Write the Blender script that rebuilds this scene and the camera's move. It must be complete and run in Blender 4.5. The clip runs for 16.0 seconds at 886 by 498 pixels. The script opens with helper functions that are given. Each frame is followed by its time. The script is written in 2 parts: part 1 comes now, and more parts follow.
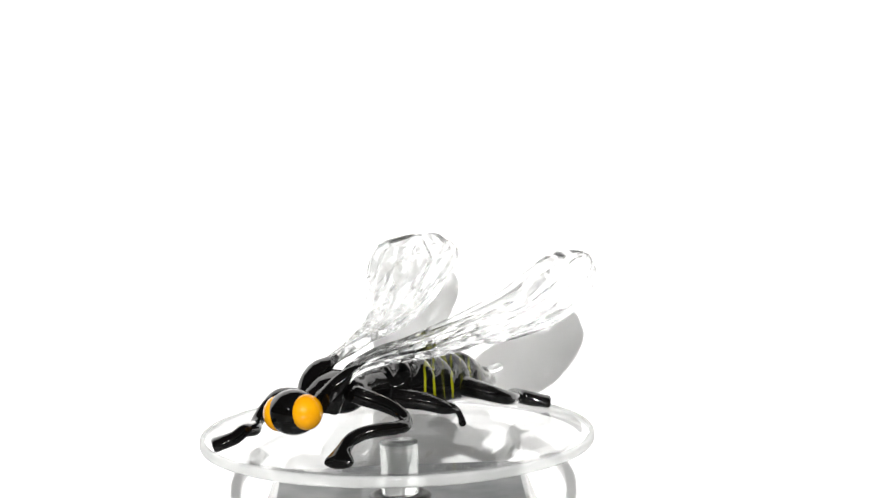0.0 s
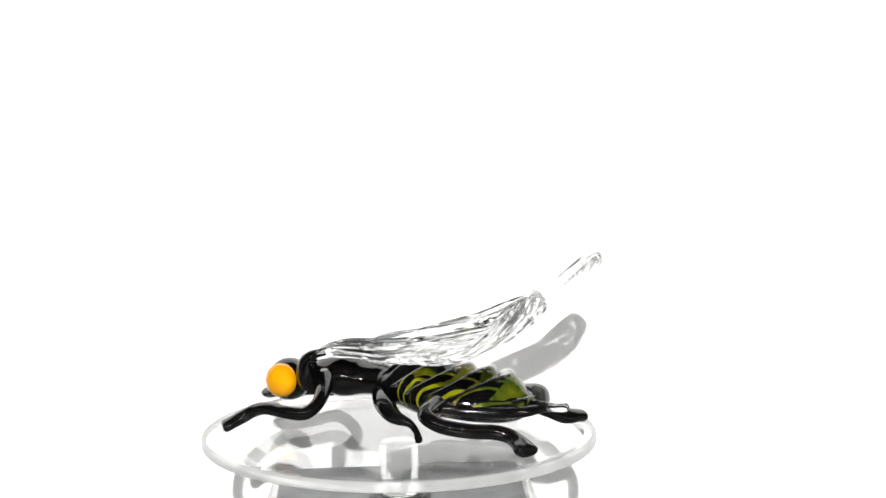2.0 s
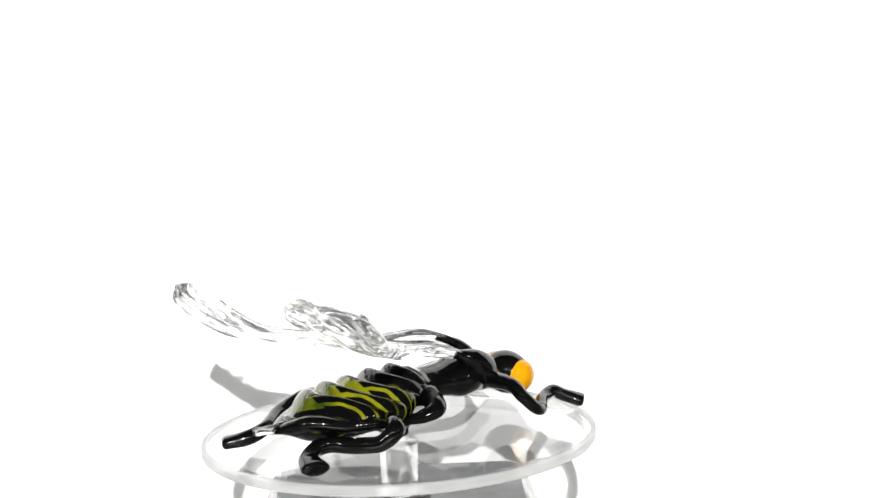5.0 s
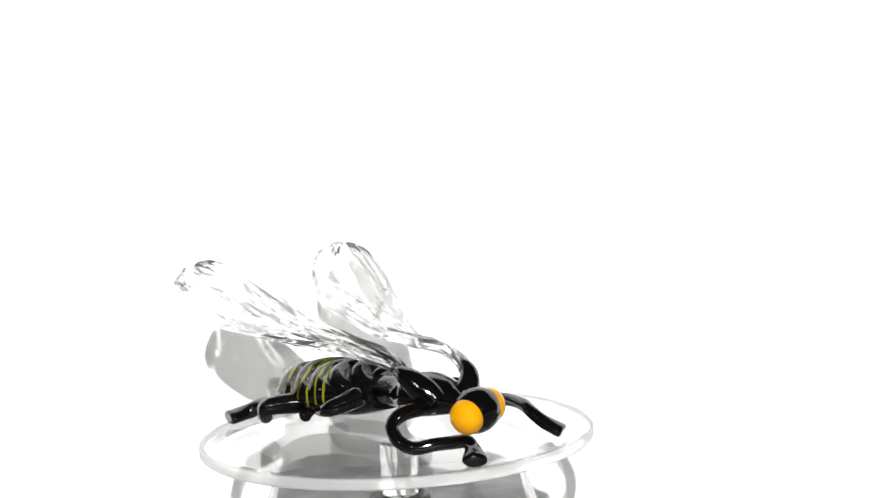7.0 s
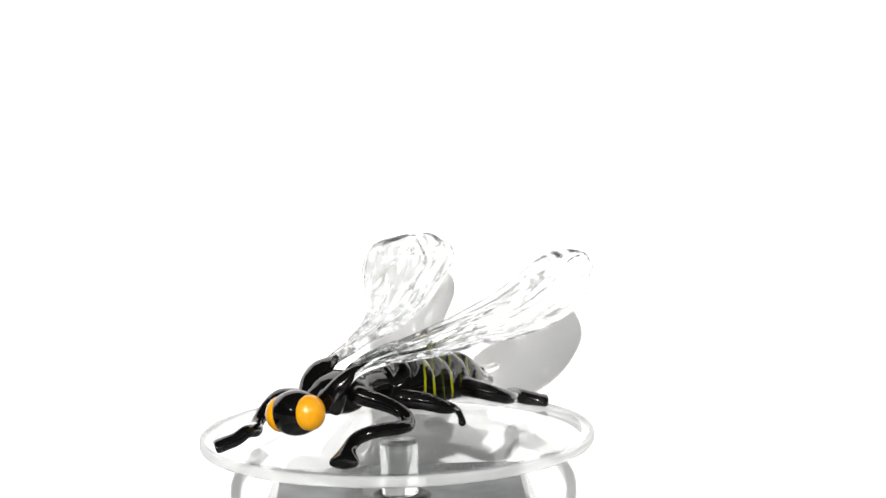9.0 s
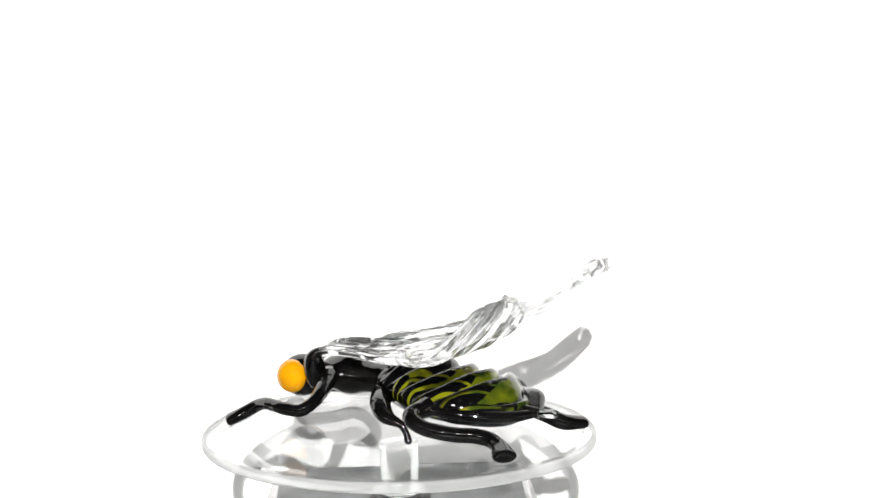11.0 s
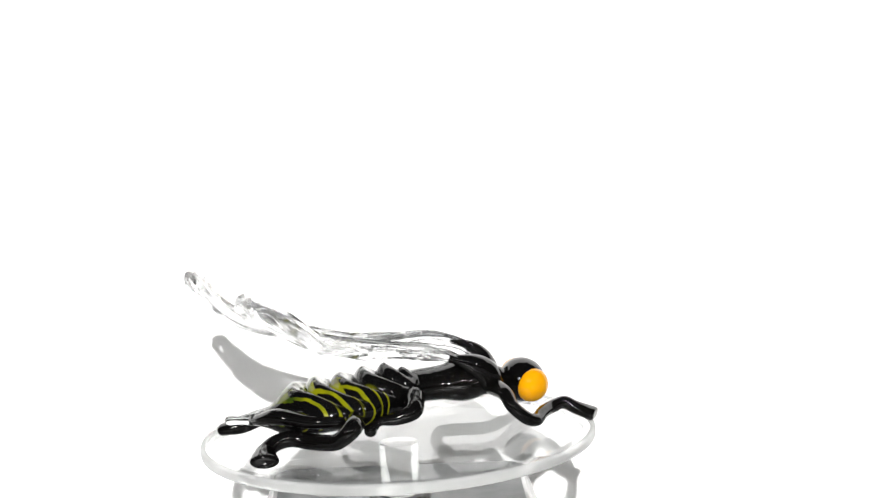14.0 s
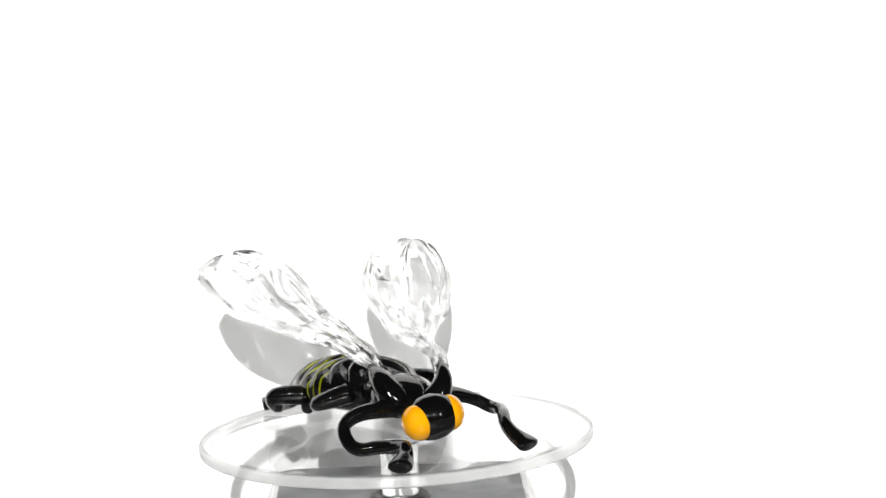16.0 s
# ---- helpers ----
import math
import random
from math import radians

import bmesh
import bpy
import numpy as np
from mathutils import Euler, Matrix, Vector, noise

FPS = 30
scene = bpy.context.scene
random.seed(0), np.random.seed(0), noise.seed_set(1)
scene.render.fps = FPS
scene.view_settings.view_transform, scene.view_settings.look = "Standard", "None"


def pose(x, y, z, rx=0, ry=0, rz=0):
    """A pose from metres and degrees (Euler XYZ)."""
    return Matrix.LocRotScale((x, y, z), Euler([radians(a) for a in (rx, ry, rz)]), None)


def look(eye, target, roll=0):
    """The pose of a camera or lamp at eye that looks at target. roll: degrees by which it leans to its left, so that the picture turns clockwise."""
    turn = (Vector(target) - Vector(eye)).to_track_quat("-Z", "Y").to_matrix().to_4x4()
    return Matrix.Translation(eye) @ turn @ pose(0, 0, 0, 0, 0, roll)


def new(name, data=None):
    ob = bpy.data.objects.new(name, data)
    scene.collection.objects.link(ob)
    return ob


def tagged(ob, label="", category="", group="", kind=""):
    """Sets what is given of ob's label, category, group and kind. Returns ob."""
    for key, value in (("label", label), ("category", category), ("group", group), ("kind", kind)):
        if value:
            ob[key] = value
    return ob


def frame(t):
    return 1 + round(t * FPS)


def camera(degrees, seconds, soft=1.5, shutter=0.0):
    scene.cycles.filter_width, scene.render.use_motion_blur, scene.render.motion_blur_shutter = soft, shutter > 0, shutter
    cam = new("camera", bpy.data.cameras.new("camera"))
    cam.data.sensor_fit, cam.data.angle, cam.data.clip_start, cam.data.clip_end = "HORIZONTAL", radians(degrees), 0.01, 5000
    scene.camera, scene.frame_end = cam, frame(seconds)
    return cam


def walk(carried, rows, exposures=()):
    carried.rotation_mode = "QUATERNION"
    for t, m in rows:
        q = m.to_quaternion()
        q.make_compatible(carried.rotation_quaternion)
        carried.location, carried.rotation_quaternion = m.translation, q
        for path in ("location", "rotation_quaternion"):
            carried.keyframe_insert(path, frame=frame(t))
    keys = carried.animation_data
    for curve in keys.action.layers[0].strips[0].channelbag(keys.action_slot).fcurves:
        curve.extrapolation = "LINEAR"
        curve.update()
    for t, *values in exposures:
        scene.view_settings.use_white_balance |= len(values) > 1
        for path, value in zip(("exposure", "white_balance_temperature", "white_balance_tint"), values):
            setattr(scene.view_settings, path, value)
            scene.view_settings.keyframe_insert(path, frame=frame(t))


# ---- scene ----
# ---- camera: stands still on a support ----
cam = camera(23.277, 16.0)
EYE = Vector((0.0, -0.58807, 0.14274))
AXES = Matrix(((0.99902, 0.03726, -0.02403), (-0.02948, 0.15330, -0.98774), (-0.03312, 0.98748, 0.15425)))
CAM_POSE = Matrix.Translation(EYE) @ AXES.to_4x4()
walk(cam, [(0.0, CAM_POSE), (16.0, CAM_POSE)], [(0.0, 0.25), (16.0, 0.25)])

# ---- light: low sun from behind the camera, soft sky ----
SUN_EL, SUN_AZ = 25.8, -1.1
world = bpy.data.worlds.new("sky")
scene.world = world
world.use_nodes = True
wn, wl = world.node_tree.nodes, world.node_tree.links
sky = wn.new("ShaderNodeTexSky")
sky.sky_type, sky.sun_disc = "NISHITA", False
sky.dust_density, sky.air_density = 0.0, 0.8
sky.sun_elevation, sky.sun_rotation = radians(SUN_EL), radians(180.0 + SUN_AZ)
soft = wn.new("ShaderNodeHueSaturation")
soft.inputs["Saturation"].default_value = 0.12
wl.new(sky.outputs[0], soft.inputs["Color"])
wl.new(soft.outputs[0], wn["Background"].inputs["Color"])
wn["Background"].inputs["Strength"].default_value = 0.016

sun_data = bpy.data.lights.new("sun", "SUN")
sun_data.energy, sun_data.angle, sun_data.color = 5.0, radians(0.8), (1.0, 0.985, 0.96)
sun = new("sun", sun_data)
saz, sel = radians(SUN_AZ), radians(SUN_EL)
sun.matrix_world = look((2 * math.sin(saz) * math.cos(sel), -2 * math.cos(saz) * math.cos(sel), 2 * math.sin(sel)), (0, 0, 0))


# ---- materials ----
# the bee's cross ridges: where each step of the wave lies along the back, millimetres
CRESTS = [-60.0, -37.5, -31.0, -24.3, -17.4, -10.8, -4.4, 2.0]
CREST_STEPS = [-5.3, -5.0, -4.5, -3.5, -2.5, -1.5, -0.5, 0.5]
SWEEP_LEFT, SWEEP_RIGHT = 7.5, 11.0


def swept(c):
    """How far a ridge runs forward at the side; c is the cosine round the body, positive on the left."""
    return (SWEEP_LEFT if c > 0 else SWEEP_RIGHT) * abs(c) ** 2.1




def material(name):
    m = bpy.data.materials.new(name)
    m.use_nodes = True
    nt = m.node_tree
    return m, nt, nt.nodes["Principled BSDF"], nt.nodes["Material Output"]


def noise_node(nt, scale, detail=4.0, space="Object"):
    co = nt.nodes.new("ShaderNodeTexCoord")
    n = nt.nodes.new("ShaderNodeTexNoise")
    n.inputs["Scale"].default_value, n.inputs["Detail"].default_value = scale, detail
    nt.links.new(co.outputs[space], n.inputs["Vector"])
    return n


def ramp(nt, src, a, b, lo=0.35, hi=0.65):
    r = nt.nodes.new("ShaderNodeValToRGB")
    r.color_ramp.elements[0].position, r.color_ramp.elements[1].position = lo, hi
    r.color_ramp.elements[0].color, r.color_ramp.elements[1].color = (*a, 1), (*b, 1)
    nt.links.new(src, r.inputs[0])
    return r


def bump(nt, bsdf, src, strength, dist):
    b = nt.nodes.new("ShaderNodeBump")
    b.inputs["Strength"].default_value, b.inputs["Distance"].default_value = strength, dist
    nt.links.new(src, b.inputs["Height"])
    nt.links.new(b.outputs[0], bsdf.inputs["Normal"])
    return b


def paper_white():
    m, nt, p, _ = material("white_paper")
    n = noise_node(nt, 3.0)
    r = ramp(nt, n.outputs[0], (0.82, 0.82, 0.82), (0.86, 0.86, 0.86))
    nt.links.new(r.outputs[0], p.inputs["Base Color"])
    p.inputs["Roughness"].default_value = 0.85
    g = noise_node(nt, 900.0)
    bump(nt, p, g.outputs[0], 0.15, 0.0003)
    return m


def black_glass():
    m, nt, p, _ = material("black_glass")
    n = noise_node(nt, 160.0)
    r = ramp(nt, n.outputs[0], (0.0012, 0.0012, 0.0012), (0.002, 0.0018, 0.0017))
    nt.links.new(r.outputs[0], p.inputs["Base Color"])
    p.inputs["Roughness"].default_value, p.inputs["IOR"].default_value = 0.055, 1.5
    g = noise_node(nt, 300.0, 1.0)
    bump(nt, p, g.outputs[0], 0.18, 0.0011)
    return m


def amber_glass():
    m, nt, p, _ = material("amber_glass")
    n = noise_node(nt, 220.0)
    r = ramp(nt, n.outputs[0], (0.53, 0.225, 0.0012), (0.59, 0.27, 0.0016))
    nt.links.new(r.outputs[0], p.inputs["Base Color"])
    p.inputs["Roughness"].default_value = 0.04
    return m


def gloss_over(nt, base, low, rough, tint=(1, 1, 1)):
    """A mirror gloss that grows towards grazing angles, over another shader."""
    lw = nt.nodes.new("ShaderNodeLayerWeight")
    lw.inputs["Blend"].default_value = 0.5
    pw = nt.nodes.new("ShaderNodeMath")
    pw.operation = "POWER"
    pw.inputs[1].default_value = 6.0
    nt.links.new(lw.outputs["Facing"], pw.inputs[0])
    ma = nt.nodes.new("ShaderNodeMath")
    ma.operation = "MULTIPLY_ADD"
    ma.inputs[1].default_value, ma.inputs[2].default_value = 1.0 - low, low
    nt.links.new(pw.outputs[0], ma.inputs[0])
    gl = nt.nodes.new("ShaderNodeBsdfGlossy")
    gl.inputs["Roughness"].default_value, gl.inputs["Color"].default_value = rough, (*tint, 1)
    mx = nt.nodes.new("ShaderNodeMixShader")
    nt.links.new(ma.outputs[0], mx.inputs[0])
    nt.links.new(base.outputs[0], mx.inputs[1])
    nt.links.new(gl.outputs[0], mx.inputs[2])
    return mx


def clear_sheet():
    """Thin clear acrylic: straight view through it, gloss at grazing angles."""
    m, nt, p, out = material("clear_acrylic")
    tr = nt.nodes.new("ShaderNodeBsdfTransparent")
    tr.inputs["Color"].default_value = (0.965, 0.97, 0.97, 1)
    mx = gloss_over(nt, tr, 0.035, 0.02)
    nt.links.new(mx.outputs[0], out.inputs["Surface"])
    return m


def clear_glass(name, through_part, tint=(0.98, 0.99, 0.985), rough=0.0, ior=1.47, wave=0.0):
    m, nt, p, out = material(name)
    gs = nt.nodes.new("ShaderNodeBsdfGlass")
    gs.inputs["Color"].default_value = (*tint, 1)
    gs.inputs["Roughness"].default_value, gs.inputs["IOR"].default_value = rough, ior
    if wave:
        n = noise_node(nt, 120.0, 2.0)
        b = nt.nodes.new("ShaderNodeBump")
        b.inputs["Strength"].default_value, b.inputs["Distance"].default_value = wave, 0.002
        nt.links.new(n.outputs[0], b.inputs["Height"])
        nt.links.new(b.outputs[0], gs.inputs["Normal"])
    tr = nt.nodes.new("ShaderNodeBsdfTransparent")
    mx = nt.nodes.new("ShaderNodeMixShader")
    mx.inputs[0].default_value = through_part
    nt.links.new(gs.outputs[0], mx.inputs[1])
    nt.links.new(tr.outputs[0], mx.inputs[2])
    nt.links.new(mx.outputs[0], out.inputs["Surface"])
    return m


def frosted_rim():
    """The sawn edge of the acrylic disc: milky, with a clear shine."""
    m = clear_glass("acrylic_rim", 0.42, (0.98, 0.985, 0.985), 0.10, 1.35)
    nt = m.node_tree
    out = nt.nodes["Material Output"]
    glass = next(n for n in nt.nodes if n.bl_idname == "ShaderNodeMixShader")
    milky = nt.nodes.new("ShaderNodeBsdfDiffuse")
    n = noise_node(nt, 70.0, 2.0)
    r = ramp(nt, n.outputs[0], (0.54, 0.55, 0.55), (0.60, 0.61, 0.61))
    nt.links.new(r.outputs[0], milky.inputs["Color"])
    mx = nt.nodes.new("ShaderNodeMixShader")
    mx.inputs[0].default_value = 0.42
    nt.links.new(glass.outputs[0], mx.inputs[1])
    nt.links.new(milky.outputs[0], mx.inputs[2])
    nt.links.new(mx.outputs[0], out.inputs["Surface"])
    return m


def wing_glass():
    """Clear blown glass; fine see-through streaks imitate the bright caustics in its shadow."""
    m = clear_glass("wing_glass", 0.14, (0.985, 0.988, 0.99), 0.0, 1.5)
    nt = m.node_tree
    mx = next(n for n in nt.nodes if n.bl_idname == "ShaderNodeMixShader")
    n = noise_node(nt, 85.0, 0.0)
    n.inputs["Distortion"].default_value = 1.2
    stretch = nt.nodes.new("ShaderNodeMapping")
    stretch.inputs["Scale"].default_value = (0.4, 1.0, 0.6)
    co = next(k for k in nt.nodes if k.bl_idname == "ShaderNodeTexCoord")
    nt.links.new(co.outputs["Object"], stretch.inputs["Vector"])
    nt.links.new(stretch.outputs[0], n.inputs["Vector"])
    off = nt.nodes.new("ShaderNodeMath")
    off.operation = "SUBTRACT"
    off.inputs[1].default_value = 0.5
    nt.links.new(n.outputs[0], off.inputs[0])
    size = nt.nodes.new("ShaderNodeMath")
    size.operation = "ABSOLUTE"
    nt.links.new(off.outputs[0], size.inputs[0])
    # thin lines pass the sun straight through, as painted caustic streaks
    r = nt.nodes.new("ShaderNodeMapRange")
    for k, v in zip(("From Min", "From Max", "To Min", "To Max"), (0.0, 0.045, 0.90, 0.03)):
        r.inputs[k].default_value = v
    nt.links.new(size.outputs[0], r.inputs["Value"])
    nt.links.new(r.outputs[0], mx.inputs[0])
    return m


def plain(name, a, b, rough, scale=200.0, metal=0.0, relief=0.1):
    m, nt, p, _ = material(name)
    n = noise_node(nt, scale)
    r = ramp(nt, n.outputs[0], a, b)
    nt.links.new(r.outputs[0], p.inputs["Base Color"])
    p.inputs["Roughness"].default_value, p.inputs["Metallic"].default_value = rough, metal
    bump(nt, p, n.outputs[0], relief, 0.0004)
    return m


def striped_glass():
    """Black glass with yellow-green rings, broader and olive over the middle of the back."""
    m, nt, p, _ = material("striped_glass")
    N, L = nt.nodes, nt.links

    def calc(op, a, b=None, c=None):
        n = N.new("ShaderNodeMath")
        n.operation = op
        for i, v in enumerate((a, b, c)):
            if v is None:
                continue
            if isinstance(v, (int, float)):
                n.inputs[i].default_value = v
            else:
                L.new(v, n.inputs[i])
        return n.outputs[0]

    co = N.new("ShaderNodeTexCoord")
    xyz = N.new("ShaderNodeSeparateXYZ")
    L.new(co.outputs["Object"], xyz.inputs[0])
    wob = noise_node(nt, 140.0, 2.0)
    x = calc("MULTIPLY", xyz.outputs[0], 1000.0)
    d = calc("ABSOLUTE", calc("MULTIPLY_ADD", xyz.outputs[1], 1000.0, 7.6))
    z = calc("MULTIPLY", xyz.outputs[2], 1000.0)
    left = calc("GREATER_THAN", xyz.outputs[1], -0.0076)
    reach = calc("MULTIPLY_ADD", left, SWEEP_LEFT - SWEEP_RIGHT, SWEEP_RIGHT)
    wave_x = calc("SUBTRACT", x, calc("MULTIPLY", calc("POWER", calc("MULTIPLY", d, 1 / 16.5), 2.1), reach))
    s = calc("ADD", calc("SUBTRACT", x, calc("MULTIPLY", d, 0.85)), calc("MULTIPLY", wob.outputs[0], 1.6))
    wave = calc("SINE", calc("MULTIPLY", s, 2 * math.pi / 3.4))
    valley = 1.0
    for at in (-37.5, -31.0, -24.3, -17.4):
        near = calc("DIVIDE", calc("ABSOLUTE", calc("SUBTRACT", wave_x, at + 0.4)), 4.0)
        valley = calc("MINIMUM", valley, near)
    broad = calc("SUBTRACT", calc("MULTIPLY_ADD", valley, 14.0, 1.0), calc("MULTIPLY_ADD", wob.outputs[0], 5.0, d))
    gate = calc("MAXIMUM", wave, broad)
    keep = N.new("ShaderNodeMapRange")
    keep.interpolation_type = "SMOOTHSTEP"
    for k, v in zip(("From Min", "From Max", "To Min", "To Max"), (0.03, 0.30, 0.1, 1.0)):
        keep.inputs[k].default_value = v
    L.new(valley, keep.inputs["Value"])
    olive = N.new("ShaderNodeMapRange")
    olive.interpolation_type = "SMOOTHSTEP"
    for k, v in zip(("From Min", "From Max", "To Min", "To Max"), (-21.5, -25.0, 0.0, 0.8)):
        olive.inputs[k].default_value = v
    L.new(calc("ADD", x, calc("MULTIPLY", d, 0.5)), olive.inputs["Value"])
    zone = N.new("ShaderNodeMapRange")
    zone.interpolation_type = "SMOOTHSTEP"
    for k, v in zip(("From Min", "From Max", "To Min", "To Max"), (-18.0, -19.5, 0.0, 1.0)):
        zone.inputs[k].default_value = v
    L.new(calc("ADD", x, calc("MULTIPLY", d, -1.02)), zone.inputs["Value"])
    line = N.new("ShaderNodeMapRange")
    line.interpolation_type = "SMOOTHSTEP"
    for k, v in zip(("From Min", "From Max", "To Min", "To Max"), (0.58, 0.86, 0.0, 1.0)):
        line.inputs[k].default_value = v
    L.new(gate, line.inputs["Value"])
    upper = N.new("ShaderNodeMapRange")
    upper.interpolation_type = "SMOOTHSTEP"
    for k, v in zip(("From Min", "From Max", "To Min", "To Max"), (6.2, 7.4, 0.0, 1.0)):
        upper.inputs[k].default_value = v
    L.new(z, upper.inputs["Value"])
    mask = calc("MULTIPLY", calc("MULTIPLY", zone.outputs[0], line.outputs[0]), calc("MULTIPLY", keep.outputs[0], upper.outputs[0]))
    tone = noise_node(nt, 200.0, 3.0)
    shade = calc("MULTIPLY_ADD", calc("SUBTRACT", tone.outputs[0], 0.5), 0.9, calc("MULTIPLY_ADD", olive.outputs[0], 0.6, 0.25))
    col = ramp(nt, shade, (0.155, 0.16, 0.003), (0.02, 0.036, 0.003), 0.15, 0.85)
    mix = N.new("ShaderNodeMix")
    mix.data_type = "RGBA"
    L.new(mask, mix.inputs["Factor"])
    for sock in mix.inputs:
        if sock.type == "RGBA" and sock.name == "A":
            sock.default_value = (0.0016, 0.0016, 0.0016, 1)
        if sock.type == "RGBA" and sock.name == "B":
            L.new(col.outputs[0], sock)
    for sock in mix.outputs:
        if sock.type == "RGBA":
            L.new(sock, p.inputs["Base Color"])
    p.inputs["Roughness"].default_value, p.inputs["Specular IOR Level"].default_value = 0.04, 0.38
    lump = noise_node(nt, 340.0, 1.2)
    bump(nt, p, lump.outputs[0], 0.22, 0.0011)
    return m


WHITE = paper_white()
BLACK = black_glass()
AMBER = amber_glass()
SHEET = clear_sheet()
RIM = frosted_rim()
# hardly bends the view but stops most sun, to imitate the rim's broad shadow
EDGE = clear_glass("acrylic_shadow_edge", 0.25, (0.985, 0.99, 0.99), 0.0, 1.06)
WING = wing_glass()
STRIPED = striped_glass()
TIP = clear_glass("clear_tip_glass", 0.05)
POST = clear_glass("post_acrylic", 0.12, rough=0.01, ior=1.47)
GREY = plain("solar_panel_grey", (0.13, 0.135, 0.14), (0.23, 0.23, 0.235), 0.45, 60.0)
GREY.node_tree.nodes["Principled BSDF"].inputs["Specular IOR Level"].default_value = 0.2
SILVER = plain("silver_plastic", (0.55, 0.55, 0.55), (0.62, 0.62, 0.62), 0.25)
TABLE = plain("grey_table", (0.10, 0.10, 0.10), (0.14, 0.14, 0.14), 0.5, 30.0)
ROOM = plain("dark_wall_paint", (0.07, 0.07, 0.07), (0.10, 0.10, 0.10), 0.7, 12.0)
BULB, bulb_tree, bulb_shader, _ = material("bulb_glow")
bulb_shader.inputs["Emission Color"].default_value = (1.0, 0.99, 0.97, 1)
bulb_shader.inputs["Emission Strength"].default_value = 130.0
DARK = plain("black_plastic", (0.012, 0.012, 0.012), (0.02, 0.02, 0.02), 0.35)


# ---- mesh helpers ----
def link(name, bm, mat, parent=None, label="", smooth=True):
    me = bpy.data.meshes.new(name)
    bmesh.ops.recalc_face_normals(bm, faces=bm.faces)
    bm.to_mesh(me)
    bm.free()
    for f in me.polygons:
        f.use_smooth = smooth
    me.materials.append(mat)
    ob = new(name, me)
    ob.parent = parent
    if label:
        ob["label"] = label
    return ob


def part(name, bm, mat, parent, label="", smooth=True):
    return link(name, bm, mat, parent, label, smooth)


def spline(pts, n):
    """n points along a smooth curve through pts (any dimension)."""
    k = np.array(pts, float)
    q = np.vstack([2 * k[0] - k[1], k, 2 * k[-1] - k[-2]])
    s = np.linspace(0, len(k) - 1 - 1e-9, n)
    i = s.astype(int)
    u = (s - i)[:, None]
    a, b, c, d = q[i], q[i + 1], q[i + 2], q[i + 3]
    return 0.5 * (2 * b + (c - a) * u + (2 * a - 5 * b + 4 * c - d) * u * u + (3 * b - a - 3 * c + d) * u ** 3)


def loft(bm, rings, cap=True):
    vs = [[bm.verts.new(p) for p in ring] for ring in rings]
    n = len(vs[0])
    for a, b in zip(vs, vs[1:]):
        for j in range(n):
            bm.faces.new((a[j], a[(j + 1) % n], b[(j + 1) % n], b[j]))
    if cap:
        bm.faces.new(vs[0][::-1])
        bm.faces.new(vs[-1])
    return vs


def lathe(profile, seg=64):
    """A turned solid from (radius, height) pairs in metres; closed when both ends touch the axis."""
    bm = bmesh.new()
    rings = [[(max(r, 1e-6) * math.cos(a), max(r, 1e-6) * math.sin(a), z) for a in np.linspace(0, 2 * math.pi, seg, endpoint=False)] for r, z in profile]
    loft(bm, rings)
    return bm


def blob(center, radii, axes=None, seg=32):
    bm = bmesh.new()
    bmesh.ops.create_uvsphere(bm, u_segments=seg, v_segments=seg // 2, radius=1.0)
    m = Matrix.Translation(Vector(center) * 0.001) @ (axes.to_4x4() if axes else Matrix()) @ Matrix.Diagonal((*[r * 0.001 for r in radii], 1))
    bmesh.ops.transform(bm, matrix=m, verts=bm.verts)
    return bm


# ---- setting: white floor and backdrop ----
def setting():
    bm = bmesh.new()
    bmesh.ops.create_grid(bm, x_segments=2, y_segments=2, size=0.5)
    bmesh.ops.transform(bm, matrix=Matrix.Translation((0, -0.65, FLOOR)) @ Matrix.Diagonal((3.24, 3.8, 1, 1)), verts=bm.verts)
    floor = link("floor", bm, TABLE, smooth=False)
    tagged(floor, "plain grey table top under the turntable", "floor", kind="structure")
    # an upright white card
    bm = bmesh.new()
    side = [(0.0775, FLOOR), (0.0775, 0.06), (0.0776, 0.11), (0.0779, 0.140)]
    loop = side + [(y + 0.0015, z) for y, z in side[::-1]]
    loft(bm, [[(x, y, z) for y, z in loop] for x in (-0.21, 0.0, 0.23)])
    wall = link("backdrop", bm, WHITE, smooth=False)
    tagged(wall, "plain white upright paper card with cast shadows", "backdrop", kind="structure")
    # unseen plain walls, added to close the place and keep bright sky out of the glass
    for name, size, at in (("wall_south", (3.24, 0.04, 1.05), (0, -2.52, 0)), ("wall_north", (3.24, 0.04, 1.6), (0, 1.22, 0)), ("wall_east", (0.04, 3.70, 1.05), (1.6, -0.65, 0)), ("wall_west", (0.04, 3.70, 1.05), (-1.6, -0.65, 0))):
        bm = bmesh.new()
        bmesh.ops.create_cube(bm, size=1.0)
        bmesh.ops.transform(bm, matrix=Matrix.Translation((at[0], at[1], FLOOR + size[2] / 2)) @ Matrix.Diagonal((*size, 1)), verts=bm.verts)
        tagged(link(name, bm, ROOM, smooth=False), "unseen dark grey wall added to darken reflections", "wall", kind="structure")


# ---- turntable ----
FLOOR = -0.050
TOP = -0.0195
RADIUS = 0.0552
TILT = Matrix(((1, 0, -0.02206, -0.0001), (0, 1, -0.0067, -0.0005), (0.02206, 0.0067, 1, 0), (0, 0, 0, 1)))


def square_ring(half, cut, z):
    h, c = half, half - cut
    return [(c, -h, z), (h, -c, z), (h, c, z), (c, h, z), (-c, h, z), (-h, c, z), (-h, -c, z), (-c, -h, z)]


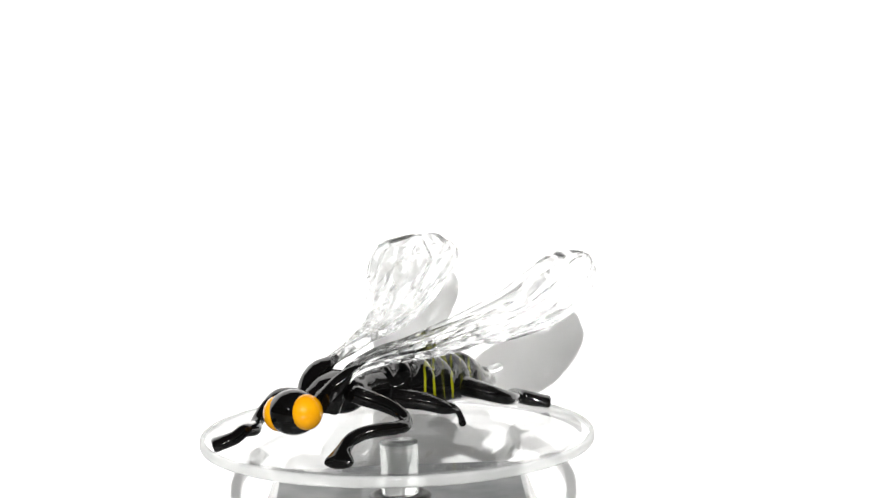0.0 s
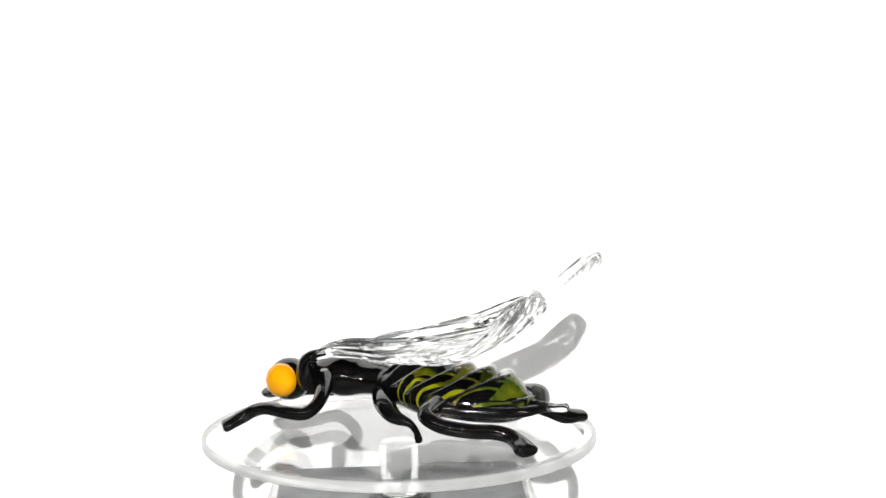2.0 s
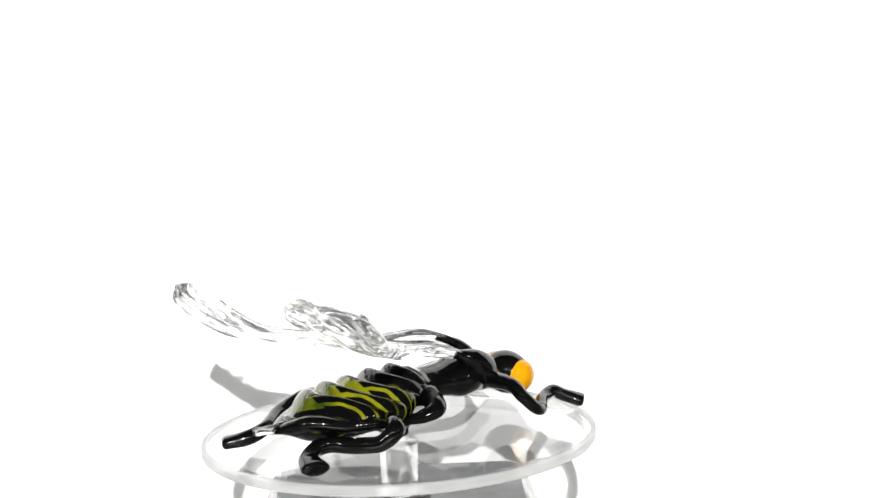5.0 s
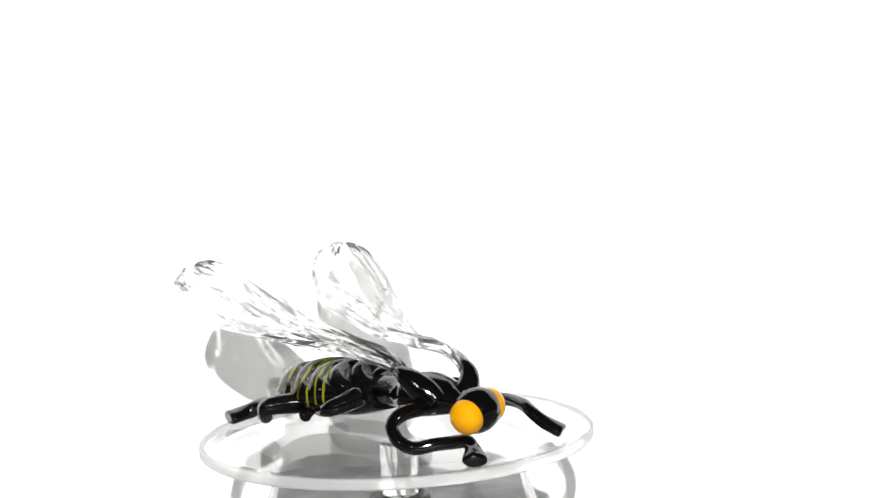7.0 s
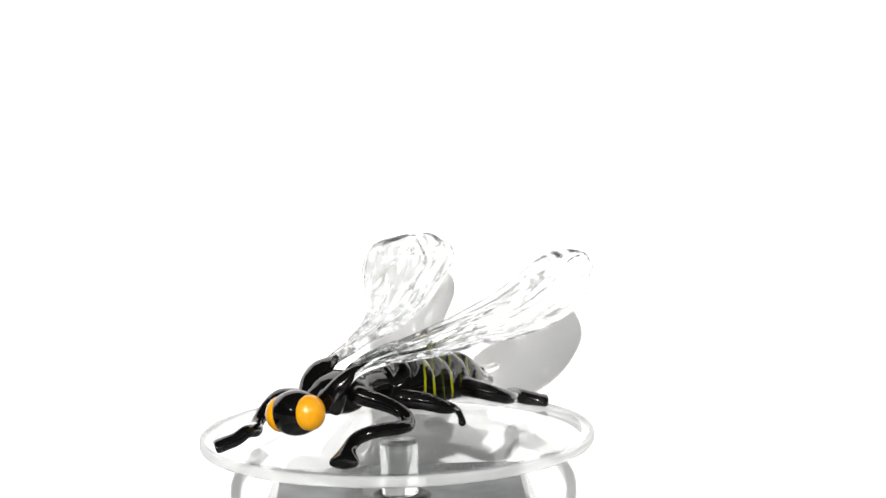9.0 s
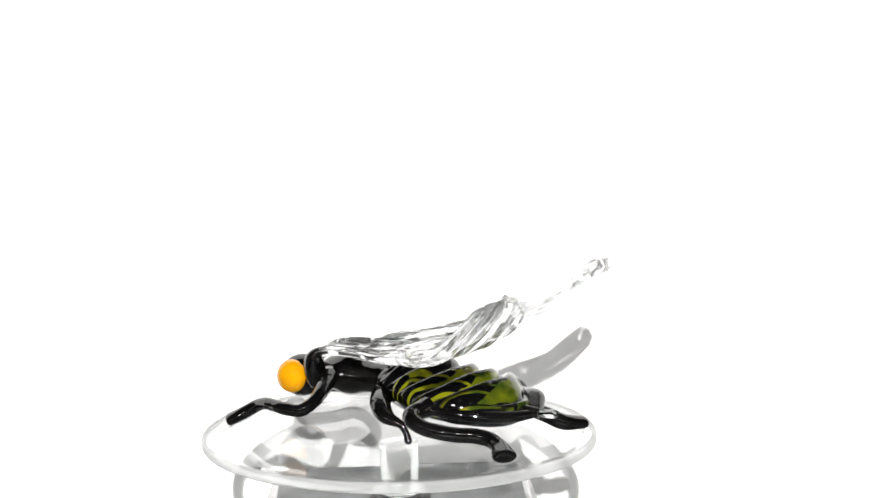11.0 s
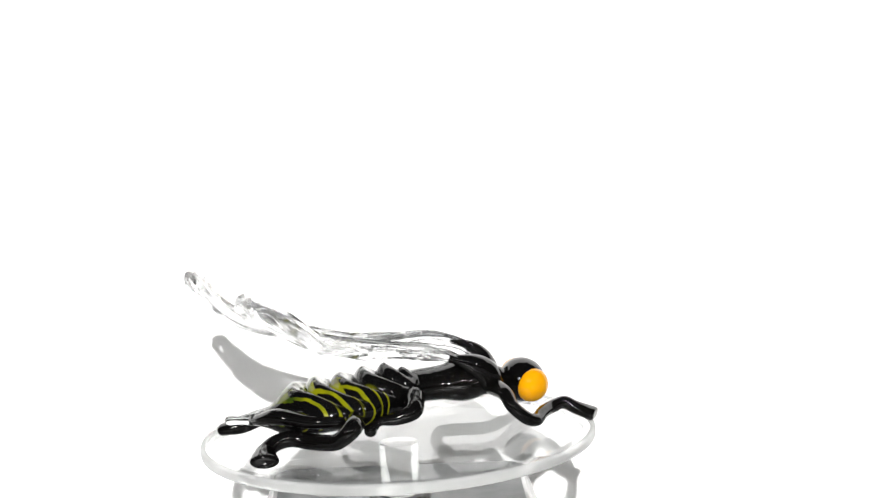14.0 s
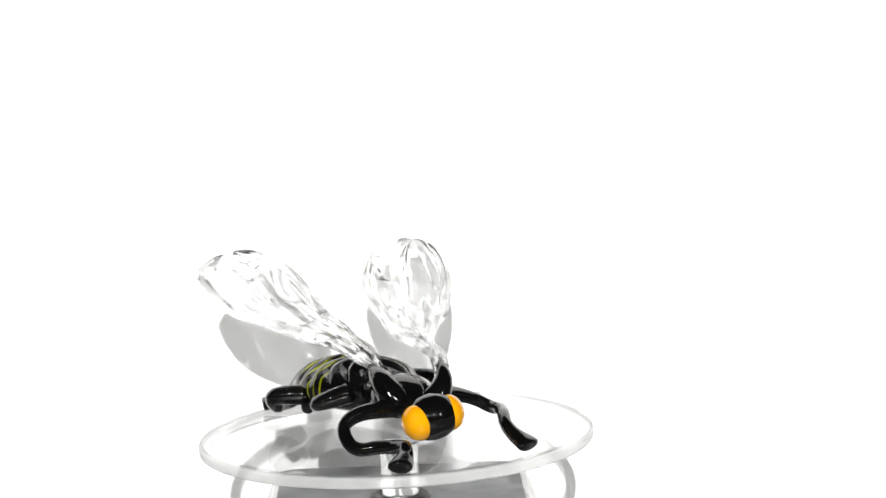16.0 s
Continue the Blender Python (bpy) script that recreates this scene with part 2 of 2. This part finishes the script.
def turntable():
    root = new("turntable")
    root.location = (0, 0, FLOOR)
    tagged(root, "small turntable with clear acrylic disc on grey base", "turntable")
    up = Matrix.Translation((0, 0, -FLOOR))
    bm = bmesh.new()
    loft(bm, [square_ring(0.0455, 0.004, FLOOR), square_ring(0.0455, 0.004, FLOOR + 0.006), square_ring(0.0370, 0.003, TOP - 0.001), square_ring(0.0362, 0.003, TOP)])
    bmesh.ops.transform(bm, matrix=up, verts=bm.verts)
    part("base", bm, SILVER, root, "silver grey plastic base with sloping sides", False)
    bm = bmesh.new()
    loft(bm, [square_ring(0.0350, 0.003, TOP - 0.001), square_ring(0.0350, 0.003, TOP + 0.0004)])
    bmesh.ops.transform(bm, matrix=up, verts=bm.verts)
    part("solar_panel", bm, GREY, root, "flat grey solar panel", False)
    bm = lathe([(0, TOP), (0.0088, TOP), (0.0088, TOP + 0.0009), (0.0080, TOP + 0.0014), (0.0062, TOP + 0.0014), (0.0060, TOP + 0.0010), (0, TOP + 0.0010)])
    bmesh.ops.transform(bm, matrix=up, verts=bm.verts)
    part("hub", bm, DARK, root, "black round hub", True)
    # the turning platter
    th = 0.0031
    k = 0.0009
    r0, r1, inner = RADIUS - 0.0013, RADIUS, RADIUS - 0.0033
    bend = [(r1 - k + k * math.sin(radians(g)), -k + k * math.cos(radians(g))) for g in range(0, 91, 15)]
    prof = [(0, 0), (r0 * 0.5, 0), (inner, 0), (r0, 0)] + bend + [(r, -th - z) for r, z in bend[::-1]] + [(r0, -th), (inner, -th), (r0 * 0.5, -th), (0, -th)]
    bm = lathe(prof, 144)
    bmesh.ops.transform(bm, matrix=TILT, verts=bm.verts)
    platter = part("platter", bm, SHEET, root, "clear acrylic disc with a rounded rim", True)
    platter.data.materials.append(RIM)
    platter.data.materials.append(EDGE)
    for f in platter.data.polygons:
        away = math.hypot(f.center.x, f.center.y)
        far = away > r0 - 0.0002
        f.material_index = 1 if far else 2 if away > inner else 0
        f.use_smooth = far and abs(f.normal.z) < 0.99
    z0, z1 = TOP + 0.0014, -th - 0.0002
    bm = lathe([(0, z0), (0.0050, z0), (0.0054, z0 + 0.0004), (0.0054, z1 - 0.0003), (0.0054, z1), (0, z1)], 40)
    part("post", bm, POST, platter, "clear acrylic post")
    # dust and tiny flecks on the disc
    bm = bmesh.new()
    rnd = random.Random(5)
    for _ in range(150):
        r, g = 0.052 * math.sqrt(rnd.random()), rnd.uniform(0, 2 * math.pi)
        p = TILT @ Vector((r * math.cos(g), r * math.sin(g), 0.00006))
        k = rnd.uniform(0.00005, 0.00014)
        bmesh.ops.create_icosphere(bm, subdivisions=1, radius=k, matrix=Matrix.Translation(p))
    tagged(part("dust", bm, WHITE, platter, "white dust specks"), kind="stuff")
    return root, platter


# ---- the glass bee (its own space in millimetres, head towards +x) ----
def rod(pts, wide, high, n=44, seg=16, ball=True, start=False):
    """A bent glass rod; half widths and half heights along it, in millimetres."""
    c = spline(pts, n)
    w, h = (spline([(x,) for x in v], n)[:, 0] for v in (wide, high))
    tan = np.gradient(c, axis=0)
    tan /= np.linalg.norm(tan, axis=1, keepdims=True)
    rings, last = [], None
    ring_angles = np.linspace(0, 2 * math.pi, seg, endpoint=False)
    for i in range(n):
        side = np.cross(tan[i], (0.0, 0.0, 1.0)) if last is None else last - tan[i] * last.dot(tan[i])
        side /= np.linalg.norm(side)
        flat = np.cross(tan[i], (0.0, 0.0, 1.0))
        if np.linalg.norm(flat) > 0.5:
            flat /= np.linalg.norm(flat)
            side = side * 0.6 + flat * (0.4 if flat.dot(side) > 0 else -0.4)
            side /= np.linalg.norm(side)
        last = side
        up = np.cross(side, tan[i])
        rings.append([c[i] + w[i] * math.cos(a) * side + h[i] * math.sin(a) * up for a in ring_angles])
    if ball:
        core, r = np.array(rings[-1]), min(w[-1], h[-1])
        for a in (25, 48, 66, 80, 88):
            rings.append([c[-1] + tan[-1] * r * math.sin(radians(a)) + (p - c[-1]) * math.cos(radians(a)) for p in core])
    else:
        core = np.array(rings[-1])
        for out, k in ((0.8, 1.02), (1.4, 0.97), (1.75, 0.83), (1.85, 0.55), (1.8, 0.22)):
            rings.append([c[-1] + tan[-1] * out + (p - c[-1]) * k for p in core])
    if start:
        core, r = np.array(rings[0]), min(w[0], h[0])
        for a in (25, 48, 66, 80, 88):
            rings.insert(0, [c[0] - tan[0] * r * math.sin(radians(a)) + (p - c[0]) * math.cos(radians(a)) for p in core])
    bm = bmesh.new()
    loft(bm, [[np.array(p) * 0.001 for p in ring] for ring in rings])
    return bm


def foot_leg(pts, r, parent, foot=(3.4, 2.1)):
    """A long bent leg that flares into a pinched, cut-off foot."""
    k = len(pts)
    wide = [r * 1.55, r * 1.2] + [r] * (k - 5) + [r * 0.95, r * 1.2, foot[0]]
    high = [r * 1.45, r * 1.15] + [r] * (k - 5) + [r, r * 1.02, foot[1] * 0.92]
    return part("leg", rod(pts, wide, high, n=56, ball=False), BLACK, parent)


def section_loft(stations, seg=48, n=90, shape=None):
    """A solid of oval sections; stations (x, y, z, half width, half height)."""
    bm = bmesh.new()
    rings = []
    for x, y, z, w, h in spline(stations, n):
        ring = []
        for a in np.linspace(0, 2 * math.pi, seg, endpoint=False):
            f = shape(x, a) if shape else 0.0
            ring.append(Vector((x, y + (w + f * 0.35) * math.cos(a), z + (h + f) * math.sin(a))) * 0.001)
        rings.append(ring)
    loft(bm, rings)
    return bm




def ridge(x, a):
    """Tall rounded cross ridges over the back, swept forward at the sides."""
    top = max(0.0, math.sin(a) + 0.10) ** 0.9
    env = min(1.0, max(0.0, (3.0 - x) / 4.0)) * min(1.0, max(0.0, (x + 38.0) / 4.0))
    c = math.cos(a)
    wander = 1.1 * noise.noise(Vector((c * 1.7, x * 0.03, 4.2)))
    u = float(np.interp(x - swept(c) + wander, CRESTS, CREST_STEPS))
    w = abs(math.sin(math.pi * u)) ** 0.75
    return top * env * (3.6 * w - 2.4)


ABDOMEN = [(4.5, -4.4, 12.8, 8.0, 5.0), (-3, -6.2, 12.4, 12.2, 7.0), (-10, -7.1, 11.6, 16.0, 7.2), (-18, -7.4, 10.9, 17.3, 6.5), (-26, -8.0, 10.3, 15.8, 6.6), (-33, -8.6, 9.2, 11.5, 5.2), (-38, -8.9, 8.6, 5.4, 2.6)]


def relief(u, s, seed):
    """The surface of hand-drawn glass: narrow creases that fan out from the root, slow waves, dimples near the end."""
    fan = u + 0.07 * noise.noise(Vector((s * 3.5, u * 2.0, seed + 40)))
    out = 0.30 * noise.noise(Vector((u * 2.6, s * 1.4, seed)))
    for k in range(5):
        at = 0.12 + 0.19 * k + 0.10 * noise.noise(Vector((k * 3.7, s * 1.6, seed + 15)))
        size = 1.0 * noise.noise(Vector((k * 5.3, s * 2.6, seed + 60)))
        wide = 0.046 + 0.030 * noise.noise(Vector((k * 2.9, s * 1.5, seed + 80)))
        out += size * math.exp(-((fan - at) / wide) ** 2)
    pit = noise.noise(Vector((u * 3.6, s * 8.0, seed + 9)))
    out += 0.6 * s ** 5 * max(0.0, pit) ** 1.5
    return 1.2 * out


def wing(edge_a, edge_b, parent, thick, seed):
    """A paddle of clear glass between two edge curves, with lengthwise ribs."""
    n, m = 190, 110
    camber = 0.35
    a, b = spline(edge_a, n), spline(edge_b, n)
    bm = bmesh.new()
    rings = []
    mid = (a + b) / 2
    tan = np.gradient(mid, axis=0)
    for i in range(n):
        ax = b[i] - a[i]
        nor = np.cross(ax, tan[i])
        nor /= np.linalg.norm(nor) + 1e-12
        s = i / (n - 1)
        t = thick * (0.8 + 0.5 * s) * min(1.0, math.sqrt(max(0.0, 1.0 - s)) * 2.5 + 0.1)
        grow = min(1.0, 0.1 + 2.0 * s) * min(1.0, (1.0 - s) * 14.0)
        top, low = [], []
        for j in range(m + 1):
            u = 0.5 - 0.5 * math.cos(math.pi * j / m)
            lens = max(0.0, 1 - (2 * u - 1) ** 2) ** 0.42
            bead = 0.45 * (math.exp(-((u - 0.07) / 0.035) ** 2) + math.exp(-((u - 0.93) / 0.035) ** 2)) * min(1.0, 2.5 * s)
            body = 0.42 * lens + 0.5 * bead
            p = a[i] + ax * u
            top.append(p + nor * t * (body + 0.5 * grow * relief(u, s, seed) * lens + camber * (lens - 0.6)))
            low.append(p - nor * t * (body + 0.5 * grow * relief(u, s, seed + 20) * lens - camber * (lens - 0.6)))
        rings.append([q * 0.001 for q in top + low[-2:0:-1]])
    loft(bm, rings)
    bmesh.ops.remove_doubles(bm, verts=bm.verts, dist=1e-5)
    return part("wing", bm, WING, parent, "clear wavy glass wing")


def bee():
    root = new("glass_bee")
    tagged(root, "black glass bee figurine with clear wings and amber eyes", "figurine")
    part("thorax", section_loft([(31.5, -1.5, 13.0, 2.2, 2.2), (28.5, -1.8, 13.4, 4.0, 3.6), (24, -2.4, 14.0, 7.2, 5.2), (18, -3, 13.9, 8.9, 6.1), (12, -3.5, 13.6, 7.4, 4.8), (6, -4.1, 13.4, 7.1, 4.6), (1, -4.7, 12.8, 7.6, 4.8), (-3, -5, 12.4, 8.0, 4.6)]), BLACK, root)
    abdomen = part("abdomen", section_loft(ABDOMEN, n=170, seg=200, shape=ridge), STRIPED, root, "black ribbed abdomen with yellow green stripes")
    part("tail", section_loft([(-19, -7, 7.4, 13.0, 2.0), (-26, -7.8, 7.0, 14.0, 2.3), (-33, -8.4, 7.2, 10.2, 2.3), (-37, -8.8, 7.7, 5.4, 2.0), (-41, -9.1, 8.2, 1.6, 1.3)], n=40), BLACK, abdomen)
    part("tail_flap", rod([(-41.5, -9, 8.2), (-38.4, -4.2, 8.0), (-33.0, 1.4, 8.4), (-26.5, 6.0, 9.3), (-20.5, 9.0, 10.2)], [1.3, 2.2, 2.6, 2.4, 1.8], [1.2, 1.6, 1.8, 1.8, 1.6], n=36, start=True), BLACK, abdomen)
    part("tail_flap", rod([(-41.5, -9.2, 8.2), (-39.0, -13.0, 9.3), (-35.2, -17.2, 10.6), (-28.0, -21.6, 9.7), (-20.5, -25.0, 9.6)], [1.3, 2.4, 3.0, 2.6, 2.0], [1.2, 1.9, 2.2, 1.9, 1.8], n=36, start=True), BLACK, abdomen)
    part("stinger", rod([(-37.5, -8.9, 8.4), (-41, -9.1, 8.5), (-45, -9.3, 8.6), (-48, -9.5, 8.8)], [2.6, 1.9, 1.3, 1.35], [2.2, 1.7, 1.2, 1.3], n=24), TIP, root, "clear glass tip")
    # head: a black barrel between two amber eyes
    ax = Vector((-2.9, 11.2, 1.7)).normalized()
    fw = Vector((1, 0.25, 0))
    fw = (fw - ax * fw.dot(ax)).normalized()
    axes = Matrix((fw, ax, fw.cross(ax))).transposed()
    c = Vector((36.3, 0.0, 11.8))
    head = part("head", blob(c, (6.2, 7.6, 6.2), axes, 40), BLACK, root)
    for d in (Vector((-0.12, 0.98, 0.12)), Vector((0.34, -0.92, -0.17))):
        d.normalize()
        f = (Vector((1, 0, 0)) - d * d.x).normalized()
        turn = Matrix((f, d, f.cross(d))).transposed()
        part("eye", blob(c + d * 4.9, (4.85, 3.9, 4.85), turn, 40), AMBER, head, "round amber glass eye")
    foot_leg([(20, 5.5, 14.8), (15.8, 13.4, 12.2), (14.3, 18.6, 10.1), (16, 22.2, 8.2), (20.7, 23.6, 8.3), (25.4, 22.9, 8.5), (30, 21.8, 8.3), (34.1, 21.1, 7.1), (37.6, 22.1, 5.1), (40.6, 24.2, 3.4)], 1.85, root, (3.9, 2.0))
    foot_leg([(25, -6, 12.6), (26.9, -17, 12.3), (27.8, -21.8, 9.6), (31.4, -22, 6.2), (35, -19.7, 4.6), (37.8, -15.6, 5.4), (41, -12.2, 5.9), (45.4, -10.3, 6.7), (48.5, -10.9, 5.2), (52, -13.1, 3.9)], 1.85, root, (3.3, 2.1))
    foot_leg([(-18, 7, 10.8), (-19.5, 16.2, 9.8), (-24.3, 17.9, 7.8), (-29.2, 15.8, 6.5), (-32.6, 12.7, 5.6), (-35.8, 9.2, 5), (-39.6, 7.4, 4), (-43.2, 8.4, 2.7), (-46.6, 10.9, 1.8)], 2.1, root, (3.3, 2.0))
    foot_leg([(-15.7, -20, 9), (-17.8, -30.6, 9), (-21.6, -29.8, 5.6), (-25.5, -27.2, 5), (-28.9, -23.8, 4.9), (-32.6, -21.6, 5.3), (-36.8, -21.3, 4.6), (-40.2, -23.6, 2.8), (-41.1, -28.4, 1.9)], 2.25, root, (3.9, 2.2))
    part("short_leg", rod([(3, 2.5, 10.4), (-1.8, 9, 9.4), (-6.7, 12.1, 7.2), (-11.4, 11.8, 5.6), (-13.4, 11.6, 3.2), (-13.9, 11.6, 1.4)], [3.2, 3.0, 2.4, 1.2, 0.9, 1.15], [3.0, 2.6, 2.0, 1.1, 0.9, 1.15]), BLACK, root)
    part("short_leg", rod([(2, -14, 12.5), (0.2, -21.4, 10.2), (-4.6, -22, 8.7), (-8.8, -21.8, 8.2), (-10.8, -22.5, 7), (-11.6, -23, 6.3)], [3.4, 2.8, 2.1, 1.4, 1.5, 1.9], [3.0, 2.4, 1.9, 1.3, 1.5, 1.9]), BLACK, root)
    part("wing_root", rod([(27, 2.6, 13), (26.5, 4.8, 15.6), (25.6, 6.2, 18.2), (24.0, 6.9, 20.4), (21.4, 7.2, 22.0), (17.5, 7.6, 22.9)], [3.8, 3.3, 2.8, 2.1, 1.2, 0.4], [4.4, 3.7, 2.8, 1.8, 1.0, 0.4], n=40), BLACK, root)
    part("wing_root", rod([(26, -6.2, 13), (23.8, -7.9, 16.0), (20.2, -9.2, 18.7), (17.0, -9.6, 20.3), (13.6, -9.9, 21.5)], [3.8, 3.5, 3.2, 2.6, 1.2], [4.2, 4.2, 3.4, 2.2, 0.9], n=44), BLACK, root)
    wing([(25, 8, 17.6), (20.5, 9.4, 21.2), (11, 10.8, 22.6), (-3, 12, 22.8), (-16.4, 17.5, 24.9), (-26.3, 23.2, 26.4), (-39, 28.2, 30), (-47.4, 29.8, 35.8), (-52.6, 27.6, 41.3), (-55.2, 22.5, 44.9)],
         [(25, 4.2, 18.4), (20.5, 5, 22.8), (12, 5.6, 25.8), (1, 3.8, 25.8), (-12, 1.2, 26.6), (-25, 0.8, 29.4), (-39.4, 0.7, 33), (-49, 4.2, 39.2), (-53, 11, 44), (-55.3, 20, 45.4)], root, 3.8, 3.0)
    wing([(17.5, -7.8, 20.4), (13, -7.6, 23), (6, -7.6, 25.2), (-3, -9.4, 26.2), (-13, -10.2, 27.8), (-24.2, -13.4, 30.6), (-35, -16.3, 36.4), (-44.6, -21.2, 42), (-47, -29.7, 45.6), (-45.6, -37, 46.8)],
         [(17.5, -11.4, 20.2), (13, -11.8, 21.6), (6, -14.2, 23), (-3, -18.2, 25.6), (-12, -26, 27.6), (-18.2, -34, 30.4), (-25.5, -42.6, 33), (-31.5, -47.6, 38.4), (-37.5, -48.4, 42.8), (-44.2, -41, 46.2)], root, 3.8, 7.0)
    return root


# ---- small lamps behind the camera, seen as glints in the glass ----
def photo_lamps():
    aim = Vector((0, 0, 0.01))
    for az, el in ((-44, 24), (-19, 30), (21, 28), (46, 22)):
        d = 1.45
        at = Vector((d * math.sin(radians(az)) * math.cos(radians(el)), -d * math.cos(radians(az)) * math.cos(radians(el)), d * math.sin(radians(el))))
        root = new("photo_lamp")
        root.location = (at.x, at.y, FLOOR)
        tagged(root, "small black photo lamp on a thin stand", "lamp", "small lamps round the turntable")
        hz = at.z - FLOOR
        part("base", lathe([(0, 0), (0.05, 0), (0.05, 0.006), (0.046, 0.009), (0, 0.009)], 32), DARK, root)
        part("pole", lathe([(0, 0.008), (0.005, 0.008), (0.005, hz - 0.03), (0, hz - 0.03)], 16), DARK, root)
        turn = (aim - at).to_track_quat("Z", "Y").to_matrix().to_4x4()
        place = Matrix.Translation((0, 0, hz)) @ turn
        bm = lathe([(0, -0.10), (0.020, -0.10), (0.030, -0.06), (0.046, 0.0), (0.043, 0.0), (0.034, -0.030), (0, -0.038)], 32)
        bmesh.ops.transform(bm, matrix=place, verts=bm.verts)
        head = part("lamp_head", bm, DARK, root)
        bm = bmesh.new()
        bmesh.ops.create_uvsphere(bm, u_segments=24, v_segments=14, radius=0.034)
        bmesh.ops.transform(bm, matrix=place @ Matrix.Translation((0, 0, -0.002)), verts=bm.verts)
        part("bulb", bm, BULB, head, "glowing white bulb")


setting()
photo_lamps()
stand, platter = turntable()
figurine = bee()

# ---- the turning of the platter and of the bee on it ----
TURN = [(0.0, 220.1), (0.5, 203.2), (1.0, 185.6), (1.5, 166.9), (2.0, 147.5), (2.5, 128.3), (3.0, 108.8), (3.5, 89.2), (4.0, 69.3), (4.5, 49.6), (5.0, 29.2),
        (5.5, 8.4), (6.0, -12.6), (6.5, -33.6), (7.0, -54.6), (7.5, -75.6), (8.0, -96.3), (8.5, -117.3), (9.0, -138.2), (9.5, -159.1), (10.0, -180.0),
        (10.5, -200.9), (11.0, -221.8), (11.5, -243.0), (12.0, -264.1), (12.5, -285.2), (13.0, -306.6), (13.5, -328.2), (14.0, -349.8), (14.5, -370.9), (15.0, -392.2), (15.5, -413.6), (16.0, -435.4)]


def motions():
    rows = TURN
    walk(platter, [(s, pose(0, 0, -FLOOR, 0, 0, g)) for s, g in rows])
    walk(figurine, [(s, pose(0, 0, 0, 0, 0, g)) for s, g in rows])


motions()
